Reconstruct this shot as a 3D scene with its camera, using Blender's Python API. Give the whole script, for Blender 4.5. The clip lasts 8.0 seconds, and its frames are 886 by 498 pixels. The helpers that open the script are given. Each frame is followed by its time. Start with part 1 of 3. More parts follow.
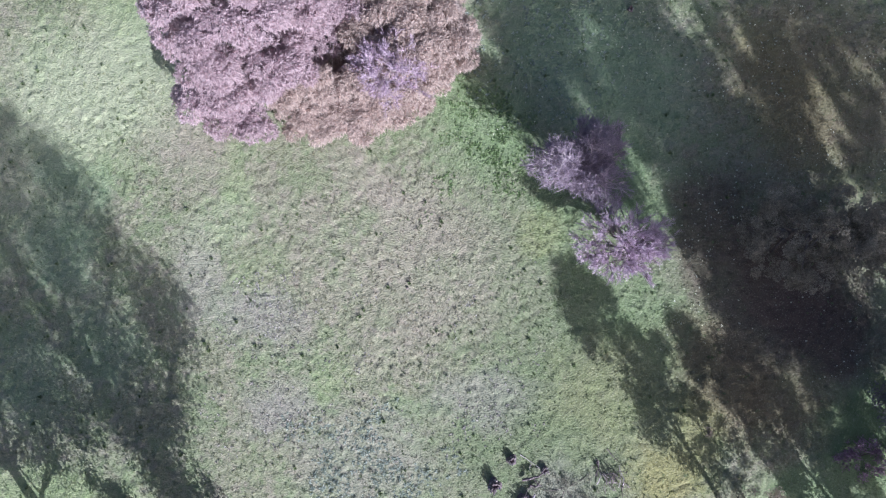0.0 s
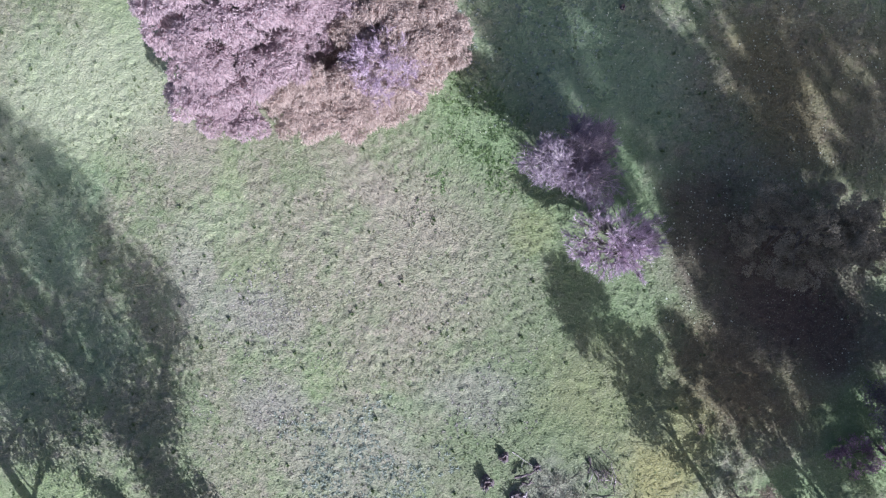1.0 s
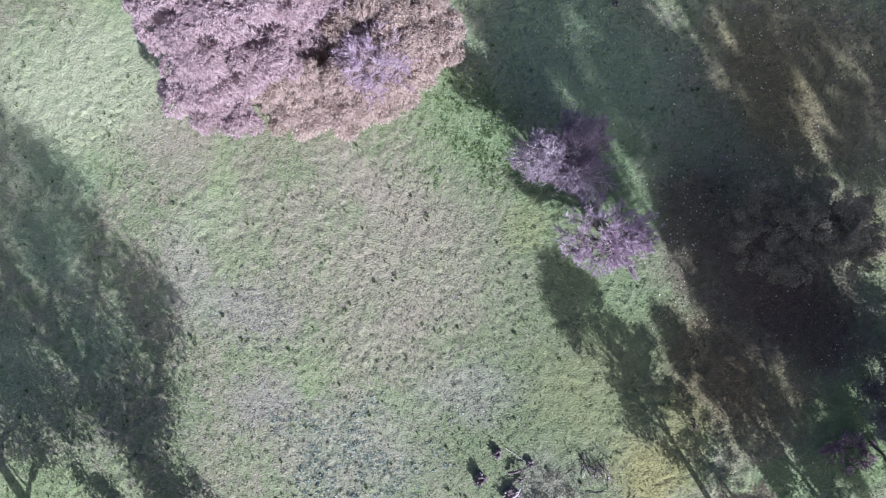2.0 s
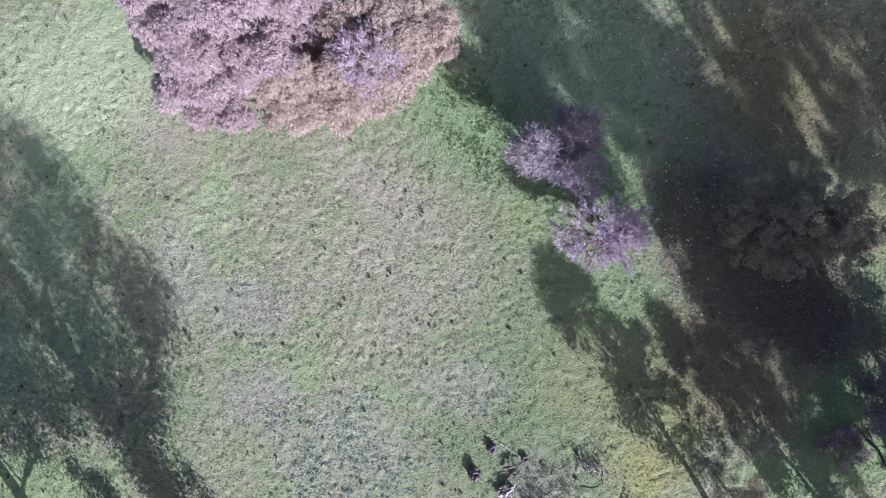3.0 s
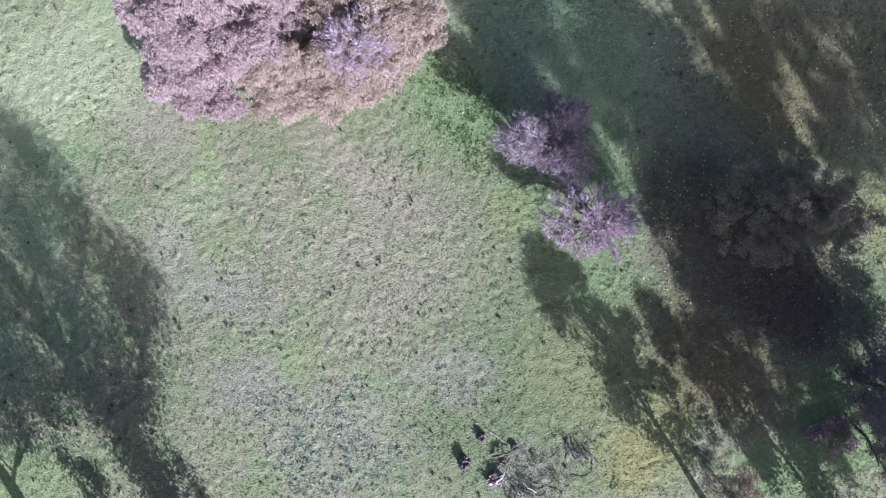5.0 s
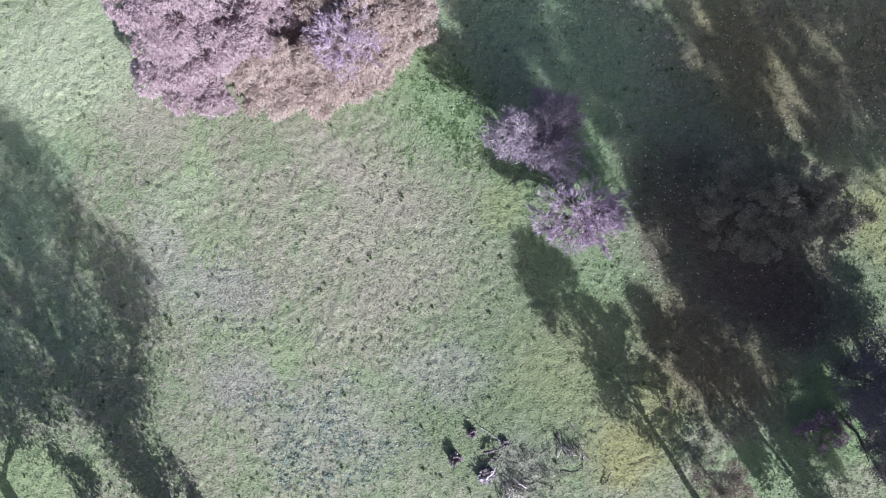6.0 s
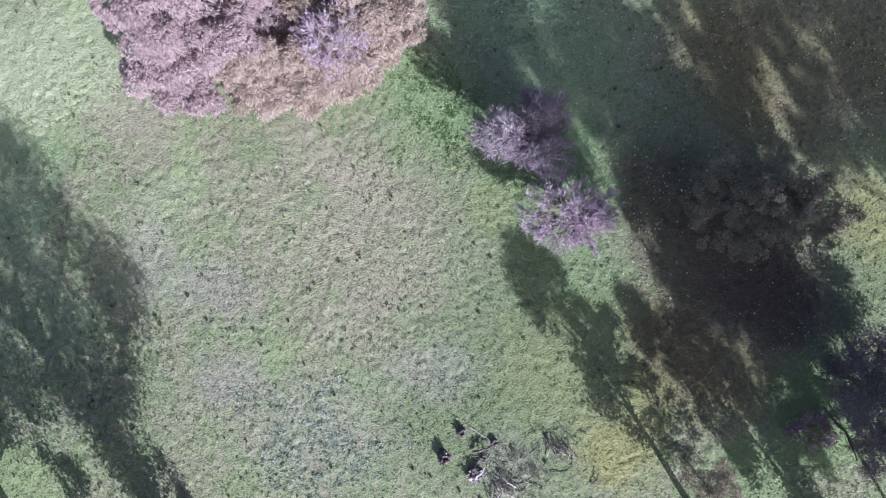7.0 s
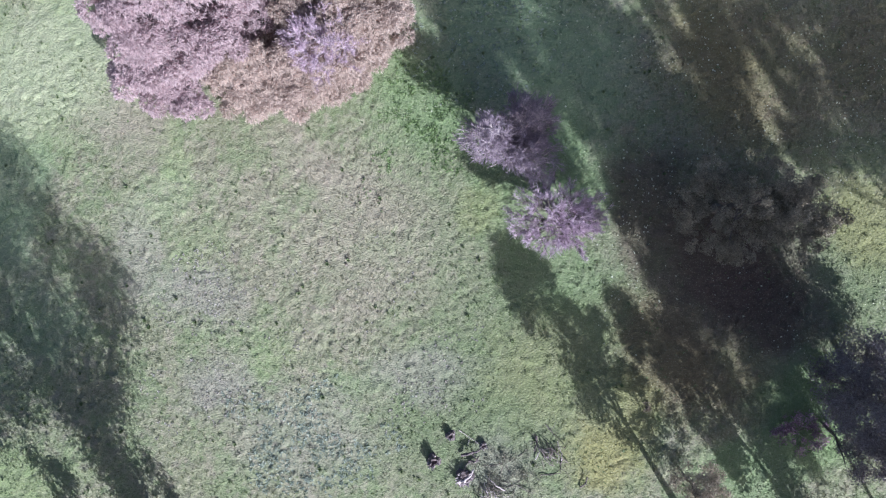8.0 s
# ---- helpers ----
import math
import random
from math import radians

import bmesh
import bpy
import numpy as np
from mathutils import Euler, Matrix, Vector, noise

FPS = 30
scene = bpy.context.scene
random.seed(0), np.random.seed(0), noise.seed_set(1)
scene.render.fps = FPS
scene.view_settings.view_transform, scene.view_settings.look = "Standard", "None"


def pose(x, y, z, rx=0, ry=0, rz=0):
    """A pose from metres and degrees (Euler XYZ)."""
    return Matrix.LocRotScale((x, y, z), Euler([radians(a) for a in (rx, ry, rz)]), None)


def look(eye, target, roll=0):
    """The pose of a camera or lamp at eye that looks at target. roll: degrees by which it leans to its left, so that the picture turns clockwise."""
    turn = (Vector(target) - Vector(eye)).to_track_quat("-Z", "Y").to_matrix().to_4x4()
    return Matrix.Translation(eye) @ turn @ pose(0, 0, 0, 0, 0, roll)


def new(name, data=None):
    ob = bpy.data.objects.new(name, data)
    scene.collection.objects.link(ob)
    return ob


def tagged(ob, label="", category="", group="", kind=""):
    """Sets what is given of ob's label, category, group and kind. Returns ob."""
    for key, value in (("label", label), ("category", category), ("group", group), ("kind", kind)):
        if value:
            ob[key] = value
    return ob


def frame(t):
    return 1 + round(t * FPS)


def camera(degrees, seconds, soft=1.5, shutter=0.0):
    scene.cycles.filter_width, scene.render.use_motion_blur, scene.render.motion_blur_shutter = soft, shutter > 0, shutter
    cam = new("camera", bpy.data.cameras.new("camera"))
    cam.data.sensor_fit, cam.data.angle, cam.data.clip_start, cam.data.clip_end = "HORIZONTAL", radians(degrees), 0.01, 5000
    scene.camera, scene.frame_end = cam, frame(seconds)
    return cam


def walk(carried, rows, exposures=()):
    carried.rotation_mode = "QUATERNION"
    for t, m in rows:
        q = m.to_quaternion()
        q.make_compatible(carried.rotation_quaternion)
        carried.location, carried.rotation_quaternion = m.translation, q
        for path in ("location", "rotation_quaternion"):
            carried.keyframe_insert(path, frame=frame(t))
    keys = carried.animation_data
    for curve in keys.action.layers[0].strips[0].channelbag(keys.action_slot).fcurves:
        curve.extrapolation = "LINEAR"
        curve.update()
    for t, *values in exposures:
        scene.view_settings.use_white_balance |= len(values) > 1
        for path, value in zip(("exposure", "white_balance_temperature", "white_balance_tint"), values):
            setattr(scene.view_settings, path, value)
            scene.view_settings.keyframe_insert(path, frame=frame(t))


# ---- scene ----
# The camera hangs about 62 m above a pasture, looks straight down and drifts sideways.
cam = camera(70.0, 8.0, soft=1.2)
ROWS = [
    (0.0, 0.00, 0.00, 61.60, 0.000),
    (0.5, 0.37, -0.09, 61.65, 0.030),
    (1.0, 0.73, -0.22, 61.70, 0.035),
    (1.5, 1.07, -0.39, 61.73, 0.020),
    (3.0, 1.90, -1.04, 61.76, -0.030),
    (3.5, 2.10, -1.32, 61.76, -0.035),
    (4.0, 2.31, -1.62, 61.78, -0.045),
    (4.5, 2.58, -1.88, 61.81, -0.070),
    (6.0, 3.84, -2.53, 61.88, -0.132),
    (6.5, 4.37, -2.60, 61.90, -0.142),
    (7.0, 4.89, -2.58, 61.90, -0.148),
    (7.5, 5.45, -2.47, 61.88, -0.150),
    (8.0, 5.99, -2.29, 61.87, -0.155),
]
walk(cam, [(t, pose(x, y, z, 0, 0, yaw)) for t, x, y, z, yaw in ROWS], [(0.0, 0.79, 5530, 13.5), (4.0, 0.79, 5540, 11.5), (8.0, 0.78, 5560, 9)])

# ---- sky and sun ----
SHADE = Vector((-0.53, 0.848, 0)).normalized()  # the way in which shadows fall
ELEVATION = radians(30)
world = bpy.data.worlds.new("world")
scene.world = world
world.use_nodes = True
sky = world.node_tree.nodes.new("ShaderNodeTexSky")
sky.sky_type, sky.sun_disc = "NISHITA", False
sky.air_density, sky.dust_density, sky.ozone_density = 0.8, 4.0, 0.6
sky.sun_elevation, sky.sun_rotation = ELEVATION, math.atan2(-SHADE.x, -SHADE.y)
background = world.node_tree.nodes["Background"]
background.inputs["Strength"].default_value = 0.073
world.node_tree.links.new(sky.outputs[0], background.inputs["Color"])
sun = new("sun", bpy.data.lights.new("sun", "SUN"))
sun.data.energy, sun.data.angle, sun.data.color = 4.75, radians(0.53), (1.0, 0.965, 0.93)
sun.matrix_world = look((0, 0, 100), (SHADE.x * math.cos(ELEVATION), SHADE.y * math.cos(ELEVATION), 100 - math.sin(ELEVATION)))


# ---- mesh helpers ----
def mesh_of(name, verts, faces, material, smooth=False):
    """A mesh from arrays of corners (n, 3) and faces (m, k)."""
    verts, faces = np.asarray(verts, np.float32), np.asarray(faces, np.int32)
    me = bpy.data.meshes.new(name)
    count, sides = faces.shape
    me.vertices.add(len(verts))
    me.vertices.foreach_set("co", verts.ravel())
    me.loops.add(count * sides)
    me.loops.foreach_set("vertex_index", faces.ravel())
    me.polygons.add(count)
    me.polygons.foreach_set("loop_start", np.arange(0, count * sides, sides, dtype=np.int32))
    me.polygons.foreach_set("use_smooth", np.full(count, smooth))
    me.update(calc_edges=True)
    me.materials.append(material)
    return me


def thing(name, at, label, category, group="", kind=""):
    ob = new(name)
    ob.empty_display_size = 0.3
    ob.location = at
    return tagged(ob, label, category, group, kind)


def piece(name, arrays, material, parent, label="", kind="", smooth=False):
    """One mesh part under a thing, from arrays in the thing's own space."""
    ob = new(name, mesh_of(name, arrays[0], arrays[1], material, smooth))
    ob.parent = parent
    return tagged(ob, label, kind=kind)


def joined(lists):
    verts, faces, start = [], [], 0
    for v, f in lists:
        verts.append(np.asarray(v))
        faces.append(np.asarray(f) + start)
        start += len(v)
    return np.concatenate(verts), np.concatenate(faces)


def tube(points, radii, sides=7, rough=0.0, rng=None):
    """A tapering limb of quads along points, with an uneven skin."""
    points = np.asarray(points, float)
    n = len(points)
    along = np.gradient(points, axis=0)
    along /= np.linalg.norm(along, axis=1)[:, None] + 1e-9
    other = np.where(np.abs(along[:, 2:3]) > 0.9, [[1.0, 0, 0]], [[0, 0, 1.0]])
    u = np.cross(along, other)
    u /= np.linalg.norm(u, axis=1)[:, None] + 1e-9
    w = np.cross(along, u)
    a = np.linspace(0, 2 * np.pi, sides, endpoint=False)
    r = np.asarray(radii, float)[:, None] * np.ones((1, sides))
    if rough and rng is not None:
        r = r * (1 + rough * rng.standard_normal((n, sides)))
    ring = points[:, None] + r[..., None] * (np.cos(a)[None, :, None] * u[:, None] + np.sin(a)[None, :, None] * w[:, None])
    i, j = np.meshgrid(np.arange(n - 1), np.arange(sides), indexing="ij")
    k = (j + 1) % sides
    faces = np.stack([i * sides + j, i * sides + k, (i + 1) * sides + k, (i + 1) * sides + j], -1).reshape(-1, 4)
    cap = []
    for e in (0, (n - 1) * sides):
        for q in range(1, sides - 2, 2):
            cap.append((e, e + q, e + q + 1, e + q + 2))
    return ring.reshape(-1, 3), np.concatenate([faces, np.array(cap)]) if cap else faces


def bent(a, b, n, wobble, rng, sag=0.0):
    """A wandering line from a to b."""
    t = np.linspace(0, 1, n)[:, None]
    a, b = np.asarray(a, float), np.asarray(b, float)
    line = a + (b - a) * t
    line += np.cumsum(rng.standard_normal((n, 3)), axis=0) * wobble * np.sin(np.pi * t)
    line[:, 2] += sag * np.sin(np.pi * t[:, 0])
    return line


def unit(v):
    return v / (np.linalg.norm(v, axis=-1, keepdims=True) + 1e-9)


def leaves(at, size, rng, ratio=0.4, droop=0.0):
    """Leaf-shaped quads at the points, each turned its own way."""
    n = len(at)
    d = unit(rng.standard_normal((n, 3)) - [0, 0, droop])
    w = unit(np.cross(d, rng.standard_normal((n, 3))))
    s = size * rng.uniform(0.6, 1.4, (n, 1))
    mid = at + d * s * 0.45
    v = np.stack([at, mid + w * s * ratio * 0.5, at + d * s, mid - w * s * ratio * 0.5], 1).reshape(-1, 3)
    return v, np.arange(4 * n).reshape(n, 4)


def blades(at, tip, width, rng):
    """Thin blades that taper from points to tips."""
    n = len(at)
    side = unit(np.cross(tip - at, rng.standard_normal((n, 3)))) * np.reshape(width, (-1, 1)) * 0.5
    v = np.stack([at - side, at + side, tip], 1).reshape(-1, 3)
    return v, np.arange(3 * n).reshape(n, 3)


def in_lobes(lobes, count, rng, shell=0.35):
    """Random points near the skin of ellipsoid lobes (x, y, z, r, rz), count for each square metre of skin."""
    out, way = [], []
    for x, y, z, r, rz in lobes:
        n = max(6, int(count * 4 * math.pi * r * (r + rz) / 2))
        d = unit(rng.standard_normal((n, 3)))
        d[:, 2] = np.where(rng.random(n) < 0.75, np.abs(d[:, 2]), d[:, 2])
        q = rng.uniform(1 - shell, 1.05, (n, 1))
        out.append(np.array([x, y, z]) + d * q * [r, r, rz])
        way.append(d)
    return np.concatenate(out), np.concatenate(way)


def lattice(x, y, cell, seed):
    """Smooth value noise of the given cell size, from 0 to 1."""
    rng = np.random.default_rng(seed)
    table = rng.random((256, 256))
    c, d = math.cos(seed * 0.83), math.sin(seed * 0.83)
    u, w = (x * c - y * d) / cell + 1000.0, (x * d + y * c) / cell + 1000.0
    i, j = np.floor(u).astype(int), np.floor(w).astype(int)
    a, b = u - i, w - j
    a, b = a * a * (3 - 2 * a), b * b * (3 - 2 * b)
    i, j, k, l = i % 256, j % 256, (i + 1) % 256, (j + 1) % 256
    return (table[i, j] * (1 - a) + table[k, j] * a) * (1 - b) + (table[i, l] * (1 - a) + table[k, l] * a) * b


# ---- materials ----
def material_of(name):
    m = bpy.data.materials.new(name)
    m.use_nodes = True
    return m, m.node_tree.nodes, m.node_tree.links


def ramp_of(nodes, stops):
    r = nodes.new("ShaderNodeValToRGB")
    els = r.color_ramp.elements
    while len(els) < len(stops):
        els.new(0.5)
    for e, (p, c) in zip(els, stops):
        e.position, e.color = p, (*c, 1)
    return r


def noise_of(nodes, links, scale, detail=3.0, rough=0.55, coords=None):
    n = nodes.new("ShaderNodeTexNoise")
    n.inputs["Scale"].default_value, n.inputs["Detail"].default_value, n.inputs["Roughness"].default_value = scale, detail, rough
    if coords is not None:
        links.new(coords, n.inputs["Vector"])
    return n


def foliage(name, dark, mid, light, through_it=0.25, rough=0.6, patch=0.35):
    """Leaves that differ one by one and in drifts through the crown, and let some light through."""
    m, nodes, links = material_of(name)
    shader, end = nodes["Principled BSDF"], nodes["Material Output"]
    info = nodes.new("ShaderNodeNewGeometry")
    place = nodes.new("ShaderNodeTexCoord")
    drift = noise_of(nodes, links, patch, 2.0, 0.5, place.outputs["Object"])
    add = nodes.new("ShaderNodeMath")
    add.operation = "MULTIPLY_ADD"
    add.inputs[1].default_value = 0.55
    links.new(info.outputs["Random Per Island"], add.inputs[0])
    scale = nodes.new("ShaderNodeMapRange")
    scale.inputs["From Min"].default_value, scale.inputs["From Max"].default_value, scale.inputs["To Max"].default_value = 0.3, 0.7, 0.45
    links.new(drift.outputs["Fac"], scale.inputs["Value"])
    links.new(scale.outputs[0], add.inputs[2])
    ramp = ramp_of(nodes, [(0.0, dark), (0.5, mid), (1.0, light)])
    links.new(add.outputs[0], ramp.inputs[0])
    links.new(ramp.outputs[0], shader.inputs["Base Color"])
    shader.inputs["Roughness"].default_value = rough
    shader.inputs["Specular IOR Level"].default_value = 0.25
    glow = nodes.new("ShaderNodeBsdfTranslucent")
    links.new(ramp.outputs[0], glow.inputs["Color"])
    mix = nodes.new("ShaderNodeMixShader")
    mix.inputs[0].default_value = through_it
    links.new(shader.outputs[0], mix.inputs[1])
    links.new(glow.outputs[0], mix.inputs[2])
    links.new(mix.outputs[0], end.inputs["Surface"])
    return m


def bark(name, dark, light, scale=3.0):
    m, nodes, links = material_of(name)
    shader = nodes["Principled BSDF"]
    place = nodes.new("ShaderNodeTexCoord")
    big = noise_of(nodes, links, scale, 4.0, 0.6, place.outputs["Object"])
    fine = noise_of(nodes, links, scale * 9, 3.0, 0.6, place.outputs["Object"])
    mix = nodes.new("ShaderNodeMath")
    mix.operation = "MULTIPLY_ADD"
    mix.inputs[1].default_value = 0.4
    links.new(fine.outputs["Fac"], mix.inputs[0])
    links.new(big.outputs["Fac"], mix.inputs[2])
    ramp = ramp_of(nodes, [(0.45, dark), (0.95, light)])
    links.new(mix.outputs[0], ramp.inputs[0])
    links.new(ramp.outputs[0], shader.inputs["Base Color"])
    shader.inputs["Roughness"].default_value = 0.85
    bump = nodes.new("ShaderNodeBump")
    bump.inputs["Strength"].default_value, bump.inputs["Distance"].default_value = 0.6, 0.04
    links.new(fine.outputs["Fac"], bump.inputs["Height"])
    links.new(bump.outputs[0], shader.inputs["Normal"])
    return m


def ground_material(name, blade=False):
    """Grazed winter pasture: drifts of green, grey-green and dry tan, with a few places of their own. The grass blades take their colour from the drift in which they grow."""
    m, nodes, links = material_of(name)
    shader = nodes["Principled BSDF"]
    place = nodes.new("ShaderNodeTexCoord").outputs["Object"]

    def mixed(fac, a, b):
        x = nodes.new("ShaderNodeMix")
        x.data_type = "RGBA"
        links.new(fac, x.inputs["Factor"])
        for socket, value in (("A", a), ("B", b)):
            target = next(s for s in x.inputs if s.name == socket and s.type == "RGBA")
            if isinstance(value, tuple):
                target.default_value = (*value, 1)
            else:
                links.new(value, target)
        return next(s for s in x.outputs if s.type == "RGBA")

    def ranged(value, low, high, top=1.0):
        r = nodes.new("ShaderNodeMapRange")
        r.interpolation_type = "SMOOTHSTEP"
        r.inputs["From Min"].default_value, r.inputs["From Max"].default_value, r.inputs["To Max"].default_value = low, high, top
        links.new(value, r.inputs["Value"])
        return r.outputs[0]

    warp = noise_of(nodes, links, 0.35, 4.0, 0.65, place)
    bend = nodes.new("ShaderNodeVectorMath")
    bend.operation = "MULTIPLY_ADD"
    bend.inputs[1].default_value = (7, 7, 0)
    links.new(warp.outputs["Color"], bend.inputs[0])
    links.new(place, bend.inputs[2])

    def spot(x, y, rx, ry, turn, top):
        """A frayed oval drift round (x, y)."""
        mp = nodes.new("ShaderNodeMapping")
        mp.vector_type = "TEXTURE"
        mp.inputs["Location"].default_value = (x + 3.5, y + 3.5, 0)
        mp.inputs["Rotation"].default_value = (0, 0, radians(turn))
        mp.inputs["Scale"].default_value = (rx, ry, 1000)
        links.new(bend.outputs[0], mp.inputs["Vector"])
        ln = nodes.new("ShaderNodeVectorMath")
        ln.operation = "LENGTH"
        links.new(mp.outputs[0], ln.inputs[0])
        r = nodes.new("ShaderNodeMapRange")
        r.interpolation_type = "SMOOTHSTEP"
        r.inputs["From Min"].default_value, r.inputs["From Max"].default_value = 1.25, 0.35
        r.inputs["To Max"].default_value = top
        links.new(ln.outputs["Value"], r.inputs["Value"])
        return r.outputs[0]

    grain = noise_of(nodes, links, 2.4, 4.0, 0.7, place)
    drift = noise_of(nodes, links, 0.22, 4.0, 0.6, place)
    dry = noise_of(nodes, links, 0.8, 5.0, 0.7, place)
    colour = mixed(ranged(grain.outputs["Fac"], 0.3, 0.7), (0.152, 0.164, 0.098), (0.300, 0.298, 0.212))
    colour = mixed(ranged(drift.outputs["Fac"], 0.42, 0.62, 0.72), colour, (0.190, 0.234, 0.128))
    colour = mixed(ranged(dry.outputs["Fac"], 0.46, 0.68, 0.55), colour, (0.325, 0.278, 0.240))
    clump = noise_of(nodes, links, 1.1, 3.0, 0.6, place)
    colour = mixed(ranged(clump.outputs["Fac"], 0.56, 0.68, 0.5), colour, (0.165, 0.225, 0.110))
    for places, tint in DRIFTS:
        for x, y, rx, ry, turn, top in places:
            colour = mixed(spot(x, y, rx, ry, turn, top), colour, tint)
    if blade:
        info = nodes.new("ShaderNodeNewGeometry")
        span = nodes.new("ShaderNodeMapRange")
        span.inputs["To Min"].default_value, span.inputs["To Max"].default_value = 0.8, 1.75
        links.new(info.outputs["Random Per Island"], span.inputs["Value"])
        each = nodes.new("ShaderNodeVectorMath")
        each.operation = "SCALE"
        links.new(colour, each.inputs[0])
        links.new(span.outputs[0], each.inputs["Scale"])
        links.new(each.outputs[0], shader.inputs["Base Color"])
        shader.inputs["Roughness"].default_value = 0.65
        shader.inputs["Specular IOR Level"].default_value = 0.25
        glow = nodes.new("ShaderNodeBsdfTranslucent")
        links.new(each.outputs[0], glow.inputs["Color"])
        both = nodes.new("ShaderNodeMixShader")
        both.inputs[0].default_value = 0.42
        links.new(shader.outputs[0], both.inputs[1])
        links.new(glow.outputs[0], both.inputs[2])
        links.new(both.outputs[0], nodes["Material Output"].inputs["Surface"])
        return m
    fleck = noise_of(nodes, links, 7.0, 2.0, 0.5, place)
    colour = mixed(ranged(fleck.outputs["Fac"], 0.58, 0.70, 0.4), colour, (0.075, 0.098, 0.050))
    colour = mixed(ranged(fleck.outputs["Fac"], 0.42, 0.30, 0.4), colour, (0.46, 0.46, 0.34))
    links.new(colour, shader.inputs["Base Color"])
    shader.inputs["Roughness"].default_value = 0.9
    shader.inputs["Specular IOR Level"].default_value = 0.15
    fine = noise_of(nodes, links, 6.5, 2.0, 0.6, place)
    clods = noise_of(nodes, links, 3.3, 3.0, 0.6, place)
    relief = nodes.new("ShaderNodeMath")
    relief.operation = "MULTIPLY_ADD"
    relief.inputs[1].default_value = 0.9
    links.new(clods.outputs["Fac"], relief.inputs[0])
    links.new(fine.outputs["Fac"], relief.inputs[2])
    bump = nodes.new("ShaderNodeBump")
    bump.inputs["Strength"].default_value, bump.inputs["Distance"].default_value = 1.0, 0.105
    links.new(relief.outputs[0], bump.inputs["Height"])
    links.new(bump.outputs[0], shader.inputs["Normal"])
    return m


# drifts of turf, each as x, y, half sizes, turn, strength
FRESH = [(-29.0, 22.5, 9.0, 3.0, -30, 0.45), (-20.5, 6.5, 1.6, 4.0, 5, 0.5), (-33.0, 9.0, 5.0, 3.0, 40, 0.3), (-18.0, -2.0, 3.5, 2.5, 30, 0.3), (-38.0, -24.5, 9.0, 4.0, 0, 0.55), (-10.5, -12.5, 4.0, 1.8, 30, 0.3)]
CLOVERED = [(42.0, -19.0, 7.0, 7.0, 0, 0.85), (35.0, -25.0, 6.0, 4.0, 0, 0.7), (4.0, 12.0, 8.0, 5.5, -30, 0.75), (11.5, 3.0, 4.5, 5.0, 25, 0.6), (18.0, 6.5, 4.0, 9.0, 28, 0.75), (17.0, -5.0, 8.0, 4.0, -35, 0.45), (-3.0, -16.0, 3.0, 2.0, 20, 0.35)]
STRAW = [(-25.0, 10.0, 6.0, 3.2, -35, 0.45), (-7.5, 6.5, 7.0, 2.6, -38, 0.4), (-12.0, -3.0, 10.0, 6.0, 15, 0.2), (-5.0, -10.0, 7.0, 3.0, 40, 0.25), (-14.0, 4.0, 6.0, 3.0, -30, 0.2), (0.0, -2.0, 9.0, 8.0, 20, 0.3), (-3.0, 3.5, 6.0, 4.0, -30, 0.3)]
PALE = [(-33.0, 16.0, 14.0, 8.0, 20, 0.6), (-40.0, 5.0, 9.0, 4.0, 80, 0.3), (-22.0, 2.0, 5.0, 3.0, 40, 0.25)]
HOARY = [(-18.0, -6.5, 5.5, 3.6, -20, 0.45), (-16.5, -15.5, 4.0, 3.5, 40, 0.55), (3.5, -14.5, 6.0, 3.5, 0, 0.4), (-8.0, -20.5, 8.5, 6.0, 0, 0.35), (-24.0, -3.5, 2.5, 6.0, 0, 0.35), (11.5, -23.5, 4.0, 3.0, 0, 0.5)]
YELLOWED = [(22.0, -22.5, 4.5, 4.5, 0, 0.75), (17.0, -14.0, 8.0, 7.0, 0, 0.25), (25.0, -17.0, 3.0, 4.5, 30, 0.6), (9.5, 1.5, 3.0, 2.5, 0, 0.25), (47.5, 0.5, 5.0, 6.5, 30, 0.5), (33.0, 15.5, 4.0, 9.0, 28, 0.5)]
# dry brown ground, darkened beyond its own tone to deepen the eastern shade
BROWN = [(36.0, 15.0, 10.0, 13.0, 30, 0.65), (27.5, -12.0, 5.0, 8.0, 25, 0.75), (33.0, -15.0, 6.0, 6.0, 20, 0.65), (49.0, 16.0, 7.0, 10.0, 20, 0.6)]
# red-brown soil round the olive tree, its tint darkened to deepen the shade
SHADY_SOIL = [(33.5, -3.5, 8.0, 9.0, -30, 0.9), (26.5, 3.0, 5.5, 6.5, 20, 0.7), (38.0, -8.0, 6.5, 5.0, -20, 0.85), (24.8, -2.5, 2.2, 4.0, 25, 0.5)]
# mint-green turf, its paleness also lifting the brightness of shaded ground
MINT = [(14.0, 19.0, 13.0, 8.0, -30, 0.7), (20.0, 9.0, 5.0, 6.0, 20, 0.2), (-36.0, 6.5, 5.0, 3.0, -40, 0.5), (-37.0, 0.0, 4.0, 5.0, 10, 0.55), (-33.0, -9.0, 4.0, 6.0, 20, 0.4), (-40.0, -12.0, 4.0, 6.0, 0, 0.4)]
# dull green turf; the last drift also paints in thin shade at the east
DULL_GREEN = [(16.0, -13.0, 15.0, 15.0, 0, 0.65), (7.0, -20.0, 11.0, 8.0, 0, 0.5), (7.0, 3.0, 7.0, 7.0, 0, 0.35), (47.0, -3.0, 6.0, 9.0, 20, 0.75)]
